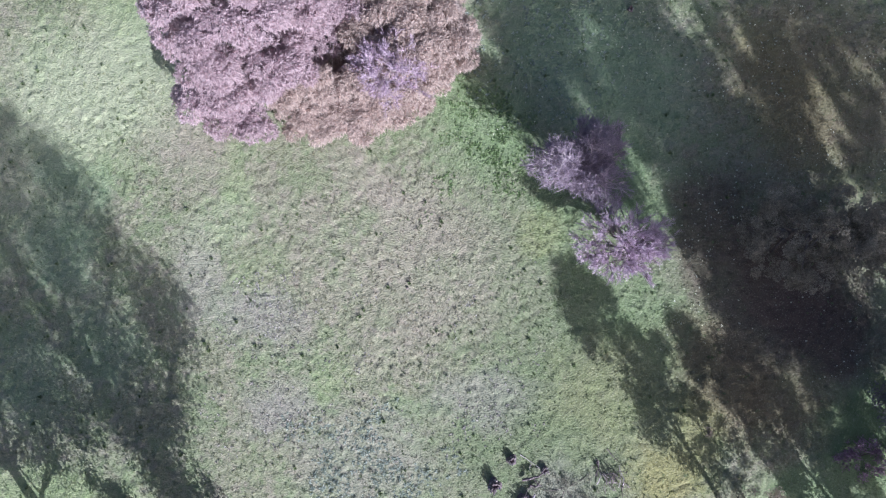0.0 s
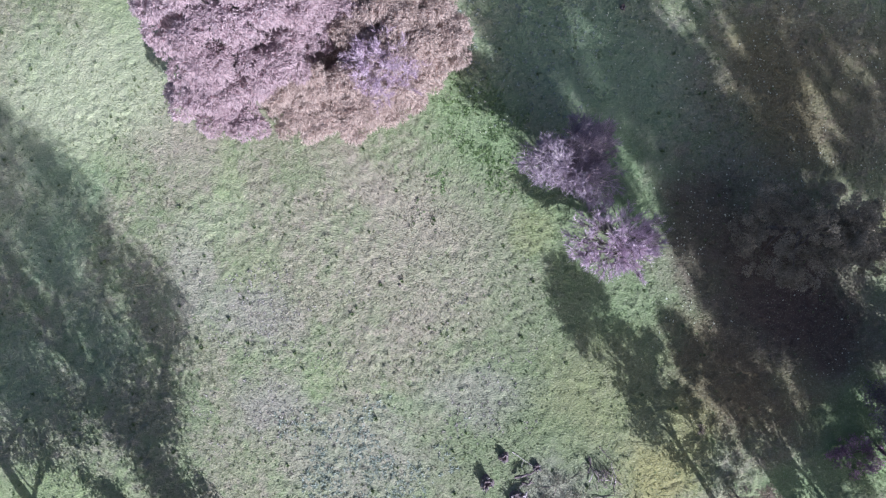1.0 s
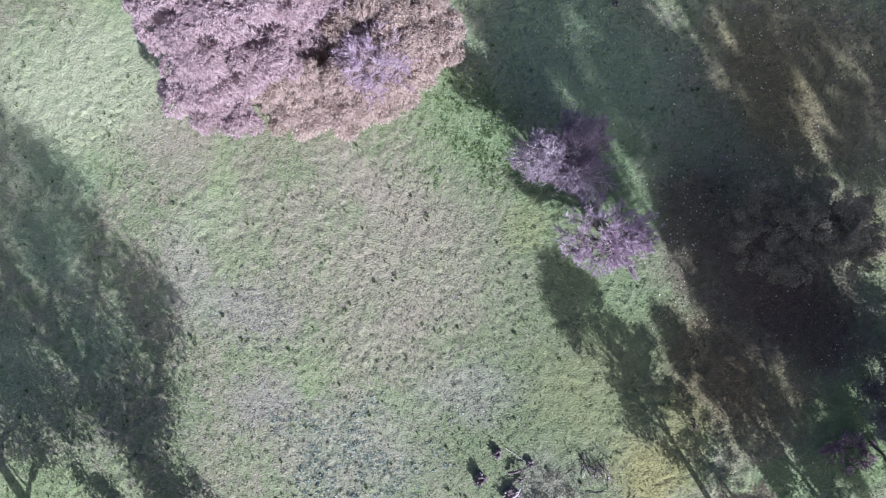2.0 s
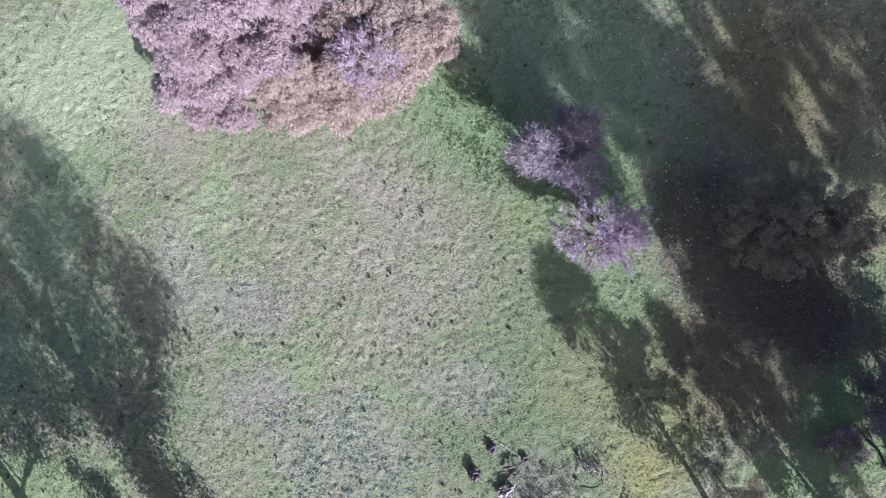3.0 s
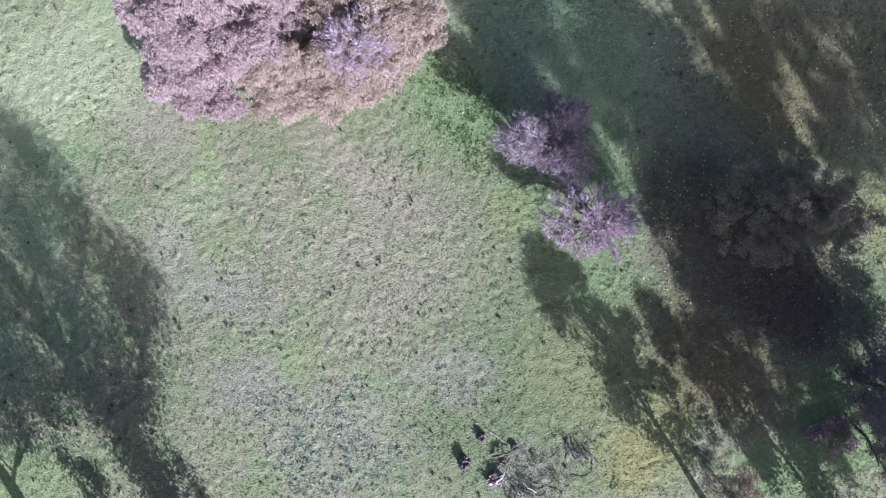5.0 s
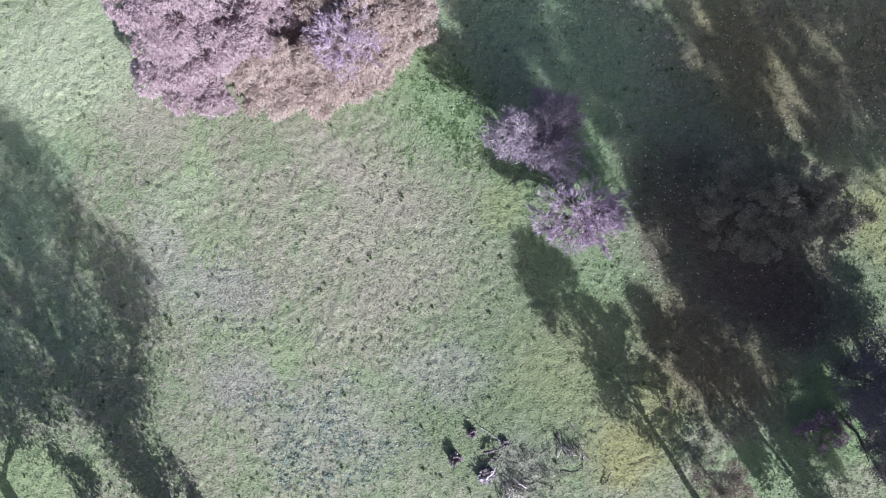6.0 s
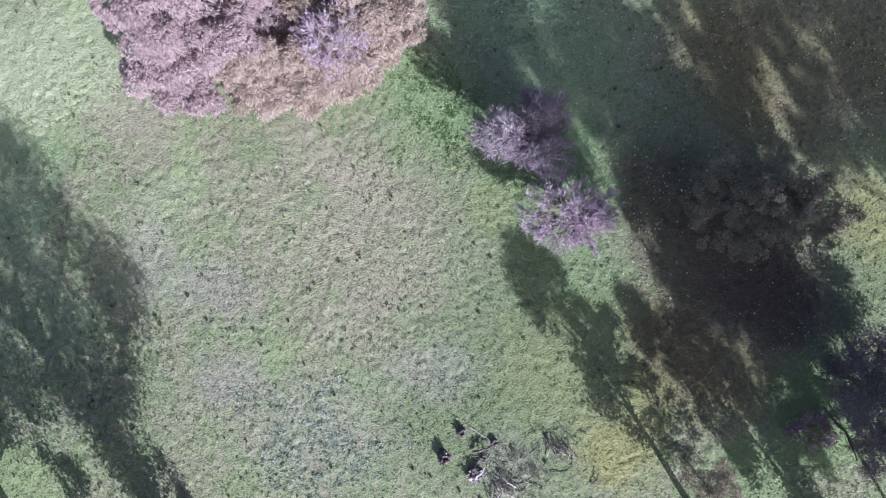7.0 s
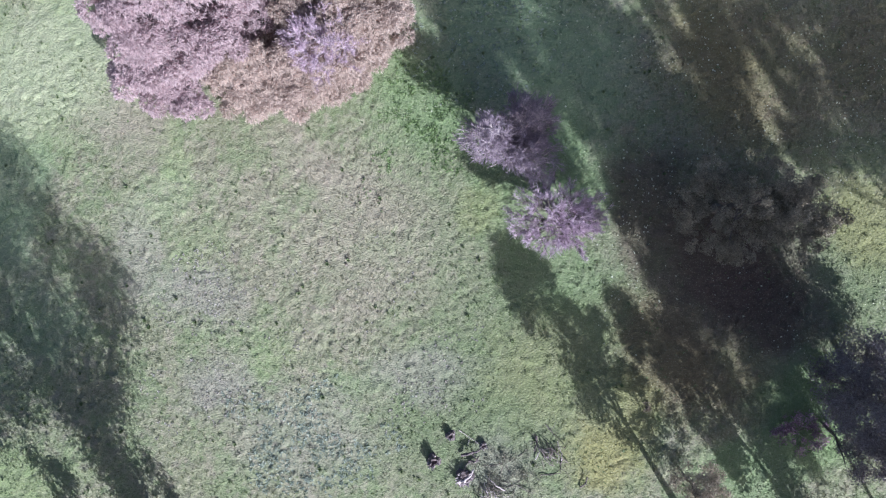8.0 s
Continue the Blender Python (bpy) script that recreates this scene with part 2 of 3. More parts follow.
DRIFTS = [(DULL_GREEN, (0.140, 0.178, 0.096)), (FRESH, (0.225, 0.295, 0.135)), (CLOVERED, (0.175, 0.245, 0.120)), (STRAW, (0.330, 0.275, 0.238)), (PALE, (0.395, 0.430, 0.285)), (HOARY, (0.292, 0.272, 0.252)),
          (YELLOWED, (0.270, 0.250, 0.108)), (MINT, (0.210, 0.292, 0.182)), (BROWN, (0.140, 0.106, 0.066)), (SHADY_SOIL, (0.096, 0.067, 0.060))]
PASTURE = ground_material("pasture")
GRASS = ground_material("grass_blades", True)
WEED = foliage("weed_leaves", (0.105, 0.145, 0.072), (0.185, 0.240, 0.118), (0.290, 0.355, 0.195), 0.3, 0.55, 0.4)
THISTLE = foliage("thistle_leaves", (0.230, 0.270, 0.225), (0.390, 0.440, 0.385), (0.600, 0.640, 0.590), 0.35, 0.5, 0.5)
HUSK = foliage("dead_thistle_leaves", (0.240, 0.215, 0.205), (0.430, 0.400, 0.380), (0.640, 0.600, 0.570), 0.2, 0.7, 0.5)
PETAL = foliage("petals", (0.60, 0.60, 0.45), (0.75, 0.75, 0.62), (0.85, 0.85, 0.78), 0.3, 0.6, 0.5)
MAUVE = foliage("mauve_needles", (0.390, 0.295, 0.325), (0.550, 0.435, 0.472), (0.660, 0.545, 0.585), 0.5, 0.7, 0.22)
TAWNY = foliage("tawny_needles", (0.310, 0.245, 0.210), (0.560, 0.455, 0.420), (0.690, 0.585, 0.545), 0.48, 0.7, 0.5)
LILAC = foliage("lilac_twigs", (0.330, 0.240, 0.320), (0.560, 0.435, 0.545), (0.750, 0.620, 0.745), 0.1, 0.75, 0.5)
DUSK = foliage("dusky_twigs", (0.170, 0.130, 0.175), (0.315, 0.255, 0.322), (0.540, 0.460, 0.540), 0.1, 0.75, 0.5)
PLUM = foliage("plum_twigs", (0.160, 0.095, 0.150), (0.330, 0.220, 0.300), (0.520, 0.390, 0.480), 0.1, 0.75, 0.5)
OLIVE = foliage("olive_leaves", (0.105, 0.090, 0.072), (0.275, 0.242, 0.192), (0.470, 0.425, 0.345), 0.2, 0.5, 0.5)
GUM = foliage("gum_leaves", (0.040, 0.055, 0.030), (0.085, 0.110, 0.060), (0.150, 0.170, 0.100), 0.2, 0.45, 0.3)
SMOKE = foliage("smoke_leaves", (0.112, 0.096, 0.112), (0.225, 0.198, 0.228), (0.380, 0.345, 0.390), 0.2, 0.6, 0.4)
CLOVER = foliage("clover_leaves", (0.120, 0.180, 0.075), (0.225, 0.315, 0.140), (0.370, 0.470, 0.260), 0.3, 0.5, 0.5)
SCRUB = foliage("scrub_leaves", (0.150, 0.150, 0.115), (0.270, 0.262, 0.210), (0.420, 0.405, 0.345), 0.2, 0.6, 0.6)
BRUSH = foliage("brushwood_leaves", (0.150, 0.125, 0.090), (0.340, 0.280, 0.225), (0.560, 0.480, 0.415), 0.2, 0.7, 0.6)
BARK = bark("grey_bark", (0.075, 0.060, 0.055), (0.240, 0.205, 0.190))
PALE_BARK = bark("bleached_bark", (0.320, 0.265, 0.285), (0.670, 0.590, 0.610))
ROTTEN = bark("rotten_wood", (0.030, 0.022, 0.026), (0.230, 0.180, 0.200), 5.0)

# ---- the pasture, one sheet to the horizon ----
far = np.array([12, 30, 70, 150, 320, 700, 1500, 2600], float)
xs = np.concatenate([-50 - far[::-1], np.arange(-50, 58.01, 0.19), 58 + far])
ys = np.concatenate([-33 - far[::-1], np.arange(-33, 31.01, 0.19), 31 + far])
gx, gy = np.meshgrid(xs, ys, indexing="ij")
near = np.clip(1 - np.maximum(np.abs(gx - 4) - 54, np.abs(gy + 1) - 32) / 12, 0, 1)


def lay(x, y):
    """The height of the turf: hummocks and hoof-worn roughness."""
    hummock = 0.13 * (lattice(x, y, 7.0, 1) - 0.5) + 0.03 * (lattice(x, y, 2.1, 2) - 0.5)
    clod = 0.035 * (lattice(x, y, 0.8, 3) - 0.5) + 0.085 * (lattice(x, y, 0.46, 4) - 0.5)
    hoof = 0.5 * np.maximum(0, lattice(x, y, 0.6, 6) - 0.72) - 0.6 * np.maximum(0, 0.22 - lattice(x, y, 0.6, 7))
    return 0.7 * hummock + clod * (0.6 + 0.9 * lattice(x, y, 3.0, 5)) + hoof * (0.3 + lattice(x, y, 5.0, 8))


gz = lay(gx, gy) * np.clip(near, 0, 1)
i, j = np.meshgrid(np.arange(len(xs) - 1), np.arange(len(ys) - 1), indexing="ij")
cols = len(ys)
quads = np.stack([i * cols + j, (i + 1) * cols + j, (i + 1) * cols + j + 1, i * cols + j + 1], -1).reshape(-1, 4)
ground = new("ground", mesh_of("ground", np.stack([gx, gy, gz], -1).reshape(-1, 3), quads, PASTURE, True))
tagged(ground, "grazed green winter pasture with dry tan patches", "ground", kind="structure")


# ---- trees ----
def lobes_in(rng, n, cx, cy, z0, z1, rad, lobe, squash=0.75, top=0.55, hollow=0.45):
    """Lobes of foliage spread through a crown that is widest at a share `top` of its height."""
    out = []
    while len(out) < n:
        t = rng.random()
        z = z0 + (z1 - z0) * t
        wide = rad * math.sqrt(max(0.03, 1 - ((t - top) / (1.02 - top if t > top else top + 0.12)) ** 2))
        a, q = rng.uniform(0, 2 * math.pi), math.sqrt(rng.uniform(hollow ** 2, 1))
        r = lobe * rng.uniform(0.65, 1.3)
        out.append((cx + wide * q * math.cos(a), cy + wide * q * math.sin(a), z, r, r * squash))
    return out


def timber(ob, rng, stems, lobes, thick, skin, fork=0.4, limbs=9, label=""):
    """A tapered trunk for each stem (foot, head, share of the girth) and limbs that run out to some of the lobes."""
    for foot, head, *share in stems:
        foot, head = np.array(foot, float), np.array(head, float)
        line = bent(foot - [0, 0, 0.3], head, 12, 0.10, rng)
        girth = thick * (share[0] if share else 1) * (np.linspace(1, 0.18, 12) + 0.5 * np.exp(-np.linspace(0, 12, 12)))
        trunk = piece("trunk", tube(line, girth, 10, 0.05, rng), skin, ob, label, smooth=True)
        for x, y, z, r, _ in rng.permutation(np.array(lobes))[:limbs]:
            k = int(np.clip(np.searchsorted(line[:, 2], z * rng.uniform(fork, 0.8)), 3, 10))
            arm = bent(line[k], (x, y, z - r * 0.3), 9, 0.16, rng, 0.5)
            piece("limb", tube(arm, np.linspace(girth[k] * 0.6, 0.04, 9), 6, 0.05, rng), skin, trunk, smooth=True)


def leafy_tree(name, at, label, seed, lobes, stems, thick, leaf, size, density, skin=None, droop=0.0, ratio=0.4, category="tree", limbs=9, shell=0.5, group=""):
    rng = np.random.default_rng(seed)
    ob = thing(name, (*at, 0), label, category, group)
    timber(ob, rng, stems, lobes, thick, skin or BARK, limbs=limbs)
    p, _ = in_lobes(lobes, density, rng, shell)
    piece("crown", leaves(p, size, rng, ratio, droop), leaf, ob)
    return ob


def weeping_crown(lobes, density, strands, length, rng, width=0.05):
    """Tufts of drooping needle strands over the lobes."""
    p, d = in_lobes(lobes, density, rng, 0.25)
    p, d = np.repeat(p, strands, 0), np.repeat(d, strands, 0)
    n = len(p)
    p = p + rng.standard_normal((n, 3)) * 0.10
    out = unit(d * [1, 1, 0.5] + rng.standard_normal((n, 3)) * 0.8)
    s = length * rng.uniform(0.5, 1.3, (n, 1))
    tip = p + out * s * 0.8
    tip[:, 2] -= s[:, 0] * 0.45
    return blades(p, tip, width * rng.uniform(0.6, 1.4, n), rng)


def bare_crown(rng, root, heads, spread, girth, reach, forks=(5, 5, 9)):
    """Bare boughs that fork and fan outwards, from a root to each head: boughs, branches and fine twigs apart."""
    middle = np.mean(np.array(heads), axis=0) * [1, 1, 0.35]
    main, thick = [], []
    starts, ways, longs = [], [], []
    for h in heads:
        line = bent(root, h, 7, 0.04 * np.linalg.norm(np.array(h) - root) * 0.5, rng, 0.25)
        main.append(tube(line, np.linspace(girth, girth * 0.35, 7), 6))
        for k in range(forks[0]):
            starts.append(line[int(rng.integers(3, 7))])
            ways.append(unit(line[-1] - line[0]))
            longs.append(reach)
    starts, ways, longs = np.array(starts), np.array(ways), np.array(longs)
    for level, many in enumerate(forks[1:]):
        n = len(starts)
        away = unit(starts - middle)
        d = unit(ways * 0.6 + away * 0.6 + rng.standard_normal((n, 3)) * spread)
        ends = starts + d * (longs * rng.uniform(0.6, 1.2, n))[:, None]
        mids = (starts + ends) / 2 + rng.standard_normal((n, 3)) * 0.05 * longs[:, None]
        for a, m, b in zip(starts, mids, ends):
            g = girth * (0.46 if level == 0 else 0.22)
            thick.append(tube(np.array([a, m, b]), [g, g * 0.75, g * 0.4], 4))
        f = rng.uniform(0.25, 1.0, (n, many, 1))
        starts = (starts[:, None] * (1 - f) + ends[:, None] * f).reshape(-1, 3)
        ways = np.repeat(d, many, 0)
        longs = np.repeat(longs * 0.62, many)
    n = len(starts)
    d = unit(ways * 0.7 + unit(starts - middle) * 0.4 + rng.standard_normal((n, 3)) * spread)
    ends = starts + d * (longs * rng.uniform(0.5, 1.25, n))[:, None]
    mids = (starts + ends) / 2 + rng.standard_normal((n, 3)) * 0.03
    w = np.full(n, 0.036)
    twig = joined([blades(starts, ends, w, rng), blades(mids, mids + (ends - mids) * 0.9 + rng.standard_normal((n, 3)) * 0.12, w * 0.8, rng), blades(starts, mids + rng.standard_normal((n, 3)) * 0.12, w * 0.8, rng)])
    return main, joined(thick), twig


def dome(seed, n, rx, ry, high, off):
    """Ends of the first boughs of a bare crown, spread under a dome."""
    rng = np.random.default_rng(seed)
    out = []
    for k in range(n):
        a, q = 2.4 * k + rng.uniform(-0.3, 0.3), math.sqrt((k + 0.5) / n)
        out.append((off[0] + rx * 0.62 * q * math.cos(a), off[1] + ry * 0.62 * q * math.sin(a), high * (0.74 - 0.30 * q * q) * rng.uniform(0.9, 1.05)))
    return out


def bare_tree(name, at, label, seed, heads, spread, girth, reach, twigs, skin, crotch, forks=(5, 5, 9)):
    rng = np.random.default_rng(seed)
    ob = thing(name, (*at, 0), label, "tree")
    crotch = np.array(crotch, float)
    trunk = piece("trunk", tube(bent(np.array([0, 0, -0.3]), crotch, 6, 0.03, rng), np.linspace(girth * 1.8, girth * 1.1, 6), 9, 0.06, rng), skin, ob, smooth=True)
    main, branches, fine = bare_crown(rng, crotch, heads, spread, girth, reach, forks)
    for bough in main:
        piece("bough", bough, skin, trunk, smooth=True)
    piece("branch", branches, skin, ob, kind="stuff")
    piece("twig", fine, twigs, ob, kind="stuff")
    return ob


# a tall weeping tree with mauve drooping foliage
rng = np.random.default_rng(11)
mauve = thing("weeping_tree", (-16.6, 20.3, 0), "tall weeping tree with dusty mauve-pink drooping foliage", "tree")
lobes = lobes_in(rng, 230, 0, 0, 3.0, 15.2, 7.8, 1.15, 0.85, 0.42, 0.55)
for x in rng.uniform(-7.2, 3.5, 34):
    lobes.append((x, rng.uniform(-8.0, -5.5) + 0.5 * max(0.0, x + 2.0), rng.uniform(2.0, 6.0), rng.uniform(0.8, 1.4), 1.0))
lobes += [(rng.uniform(-4.5, 0.6), rng.uniform(-9.4, -7.8), rng.uniform(2.0, 3.8), rng.uniform(0.6, 1.1), 0.8) for _ in range(14)]
lobes += [(rng.uniform(6.3, 9.6), rng.uniform(-0.6, 4.5), rng.uniform(4.5, 9.0), rng.uniform(0.8, 1.3), 0.9) for _ in range(18)]
timber(mauve, rng, [((0, 0, 0), (0.3, 0.4, 14))], lobes, 0.42, BARK, limbs=14)
piece("crown", weeping_crown(lobes, 6.5, 18, 0.36, rng, 0.085), MAUVE, mauve)

# a lower spreading one of a tawnier pink, grown into it, and its skirt
rng = np.random.default_rng(12)
tawny = thing("weeping_tree", (-3.0, 19.5, 0), "low spreading weeping tree with tawny pink foliage", "tree")
lobes = lobes_in(rng, 205, -0.4, 0.2, 0.8, 8.8, 6.4, 0.95, 0.75, 0.3, 0.2)
timber(tawny, rng, [((0, 0, 0), (0.2, 0.3, 6))], lobes, 0.25, BARK, limbs=10)
piece("crown", weeping_crown(lobes, 7.0, 18, 0.36, rng, 0.08), TAWNY, tawny)
rng = np.random.default_rng(13)
skirt = thing("weeping_bush", (-8.8, 13.6, 0), "tawny weeping tree whose outer boughs hang over the grass", "bush")
lobes = []
for _ in range(125):
    x = rng.uniform(-6.6, 7.6)
    back = rng.uniform(-3.0, 1.6)
    lobes.append((x, back + 0.45 * max(0.0, x - 1.5) + 0.18 * max(0.0, -x - 3), 5.2 + 0.9 * back + rng.uniform(-1.0, 0.8) - 0.12 * max(0.0, x - 2), rng.uniform(0.5, 1.1), 0.75))
lobes += [(rng.uniform(-3.5, 1.2), rng.uniform(1.8, 4.6), rng.uniform(2.2, 4.4), rng.uniform(0.6, 1.0), 0.7) for _ in range(16)]
timber(skirt, rng, [((0, 1, 0), (0.2, 1.0, 5.0))], lobes, 0.2, BARK, limbs=14)
piece("crown", weeping_crown(lobes, 7.0, 18, 0.40, rng, 0.07), TAWNY, skirt)
bare_tree("bare_tree", (-7.4, 17.4), "leafless lilac-grey tree with a broom of fine pale twigs", 14,
          dome(140, 26, 4.1, 3.5, 12.4, (3.1, -1.9)), 0.42, 0.08, 1.55, LILAC, PALE_BARK, (0.5, -0.3, 4.5), (5, 5, 9))

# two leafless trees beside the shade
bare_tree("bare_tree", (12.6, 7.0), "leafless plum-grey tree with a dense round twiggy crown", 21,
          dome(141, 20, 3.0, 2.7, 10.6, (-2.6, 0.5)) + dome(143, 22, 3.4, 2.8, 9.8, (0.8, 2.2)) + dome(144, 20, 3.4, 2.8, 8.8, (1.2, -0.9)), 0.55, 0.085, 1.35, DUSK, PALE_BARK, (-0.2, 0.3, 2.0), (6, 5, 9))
bare_tree("bare_tree", (19.8, -1.2), "leafless lilac tree with a leaning dark trunk", 22,
          dome(142, 36, 5.8, 4.3, 7.6, (-3.5, 1.8)), 0.45, 0.10, 1.45, LILAC, BARK, (-1.4, 0.7, 2.2), (5, 5, 10))

# the dark olive tree in the shade
rng = np.random.default_rng(31)
boughs = lobes_in(rng, 46, 0, 0, 2.0, 11.0, 5.2, 1.25, 0.8, 0.3, 0.3)
boughs += lobes_in(rng, 26, 6.0, -0.7, 1.0, 5.8, 3.3, 1.0, 0.8, 0.4, 0.1)
lobes = []
for x, y, z, r, rz in boughs:
    for _ in range(9):
        d = unit(rng.standard_normal(3) + [0, 0, 0.6])
        lobes.append((x + d[0] * r, y + d[1] * r, z + d[2] * rz, rng.uniform(0.28, 0.58), rng.uniform(0.25, 0.5)))
leafy_tree("spreading_tree", (32.6, 1.6), "broad dark olive tree with rounded clumps of leaves, standing in shade", 32, lobes,
           [((0, 0, 0), (0.2, 0.1, 9.5))], 0.38, OLIVE, 0.13, 75, ratio=0.6, limbs=18, shell=0.35)

# tall gum trees beyond the edges, whose shadows lie across the pasture
ACROSS = Vector((SHADE.y, -SHADE.x, 0))


def outline_lobes(rng, n, outline, lobe, stretch, back=0.38, front=0.14, gaps=()):
    """Lobes that fill a crown whose outline, as the sun sees it, has rows of height, reach to the one side and to the other. Its depth, behind and before the trunk, is a share of its width. Gaps are places (across, height, half width, half height) kept free."""
    high, near_side, far_side = np.array(outline, float).T
    out = []
    while len(out) < n:
        z = rng.uniform(high[0], high[-1])
        a, b = np.interp(z, high, near_side), np.interp(z, high, far_side)
        if rng.random() * 24 > b - a:
            continue
        r = min(lobe * rng.uniform(0.6, 1.35), (b - a) * 0.45)
        p = rng.uniform(a + r * 0.8, b - r * 0.8)
        if any(((p - u) / (w + r * 0.7)) ** 2 + ((z - v) / (h + r * stretch * 0.6)) ** 2 < 1 for u, v, w, h in gaps):
            continue
        round_off = math.sqrt(max(0.0, 1 - (2 * (p - a) / (b - a) - 1) ** 2))
        d = rng.uniform(-back, front) * (b - a) * round_off
        out.append((ACROSS.x * p + SHADE.x * d, ACROSS.y * p + SHADE.y * d, max(1.0, z - d * math.tan(ELEVATION)), r, r * stretch))
    return out


def gum(at, seed, n, outline, thick, density, lobe=1.0, stretch=1.4, size=0.34, stems=None, limbs=10, gaps=()):
    lobes = outline_lobes(np.random.default_rng(seed), n, outline, lobe, stretch, gaps=gaps)
    top = max(lobes, key=lambda q: q[2])
    return leafy_tree("gum_tree", at, "tall gum tree with grey-green drooping leaves at the pasture's edge", seed + 40, lobes,
                      stems or [((0, 0, 0), (top[0] * 0.7, top[1] * 0.7, top[2] - 1.5))], thick, GUM, size, density, ratio=0.4, droop=0.5, shell=0.7, limbs=limbs, group="gum trees round the pasture")


# the two great ones on the west side and a sapling
gum((-20.6, -31.7), 61, 540, [(3.0, -2.4, 2.4), (6.6, -2.6, 2.6), (8.0, -2.8, 4.6), (9.2, -3.2, 6.2), (10.4, -5.5, 7.4), (11.6, -8.0, 9.6), (13.5, -11.0, 11.0), (15.3, -12.0, 12.2), (17.0, -13.0, 11.2),
                              (18.5, -13.0, 9.6), (20.0, -13.0, 10.7), (22.0, -13.0, 10.0), (25.0, -12.0, 8.8), (28.0, -9.0, 7.0), (29.2, -5.0, 4.8)], 1.0, 2.7, 1.6, 1.2, 0.36, limbs=14)
gum((-35.0, -31.9), 62, 150, [(5.8, 3.0, 8.8), (7.5, -1.0, 9.8), (9.0, -6.0, 10.0), (13.0, -10.0, 9.5), (16.0, -9.0, 8.0), (19.0, -4.0, 4.0)], 0.72, 4.6, 1.4, 1.2, 0.33,
    [((0, 0, 0), (-2.0, 0.4, 16)), ((-0.3, 0.1, 4.6), (3.2, 1.6, 7.0), 0.3), ((3.0, 1.5, 6.8), (5.2, 3.4, 10.5), 0.22)], 8)
gum((-19.2, -28.8), 74, 26, [(0.8, -0.8, 0.8), (3.0, -1.0, 1.0), (5.5, -0.4, 0.4)], 0.08, 10, 0.55, 1.6, 0.26, limbs=5)
gum((-29.4, -27.9), 63, 48, [(0.8, -1.6, 1.2), (2.4, -2.2, 1.7), (3.6, -2.2, 0.6), (5.0, -1.6, -0.4)], 0.09, 10, 0.6, 1.6, 0.26, limbs=6)
# a slender one and the row behind it on the south side
gum((29.1, -27.7), 64, 100, [(4.7, -1.7, 0.0), (7.0, -3.3, 0.3), (8.1, -3.7, 1.1), (9.8, -3.6, 2.6), (11.1, -2.8, 4.0), (12.0, -2.4, 2.5), (13.0, -3.8, 2.1), (15.0, -3.9, 1.9), (17.0, -3.7, 1.8), (18.1, -3.3, 1.0)], 0.27, 14, 0.78, 1.5,
    stems=[((0, 0, 0), (-0.8, -0.4, 16.5))])
gum((42.0, -30.2), 65, 110, [(4.9, -4.2, -1.6), (8.4, -4.6, 0.4), (11.0, -4.2, 1.6), (12.2, -5.0, 1.5), (13.3, -6.3, 1.4), (14.5, -6.0, 0.2), (15.3, -5.7, -2.0), (16.3, -5.4, -2.6), (17.3, -4.6, -3.4)], 0.22, 13, 0.72, 2.2)
gum((43.0, -30.7), 72, 70, [(0.8, -1.4, 1.2), (4.0, -2.2, 1.6), (7.0, -1.8, 1.6), (9.5, -0.8, 0.7)], 0.10, 14, 0.6, 2.0, 0.28, limbs=6)
gum((50.7, -44.0), 66, 130, [(11.5, 1.4, 4.4), (15.0, -0.4, 6.2), (21.0, -0.2, 8.6), (27.0, 0.9, 8.0), (32.0, 3.2, 5.4)], 0.18, 14, 0.85, 2.6)
gum((51.2, -32.3), 73, 275, [(13.0, 2.0, 4.8), (16.0, -2.6, 5.0), (18.7, -7.0, 5.0), (20.7, -7.7, 5.0), (23.7, -7.3, 6.0), (26.1, -6.2, 6.5), (29.7, -5.8, 5.5), (33.0, -4.2, 2.0)], 0.17, 16, 0.95, 1.6)
# tall thin-crowned ones far off, whose shade comes in streaks
gum((54.0, -27.0), 67, 300, [(21.0, -4.0, 2.0), (26.0, -8.5, 7.0), (33.0, -8.5, 9.0), (38.0, -7.0, 8.5), (43.0, -3.5, 4.0)], 0.42, 12, 0.60, 3.6, 0.43, gaps=[(7.2, 24.5, 0.7, 0.6), (4.1, 31.2, 0.4, 0.5)])
gum((45.2, -35.3), 68, 240, [(26.0, -2.4, -0.4), (28.0, -3.4, 0.1), (30.4, -3.6, 0.2), (31.6, -3.5, 6.0), (34.5, -5.5, 10.5), (39.5, -6.0, 10.5), (44.5, -3.0, 8.0)], 0.20, 7.5, 1.15, 2.0)
gum((74.0, -28.0), 70, 480, [(16.0, -3.0, 4.0), (23.5, -4.0, 6.0), (25.5, -9.0, 7.0), (27.0, -13.0, 7.0), (33.0, -14.0, 6.5), (38.0, -12.0, 4.0), (41.0, -8.0, 0.0)], 0.50, 12, 0.60, 3.4, 0.40, gaps=[(-9.2, 31.1, 0.7, 0.6), (-12.3, 37.5, 0.4, 0.5), (-3.0, 31.2, 0.4, 0.8)])
gum((69.0, -12.0), 71, 180, [(11.0, -4.5, 4.0), (17.0, -7.5, 7.0), (23.0, -7.0, 6.0), (28.0, -3.0, 3.0)], 0.50, 18, 0.8, 2.2, gaps=[(-7.2, 21.7, 0.5, 1.2)])

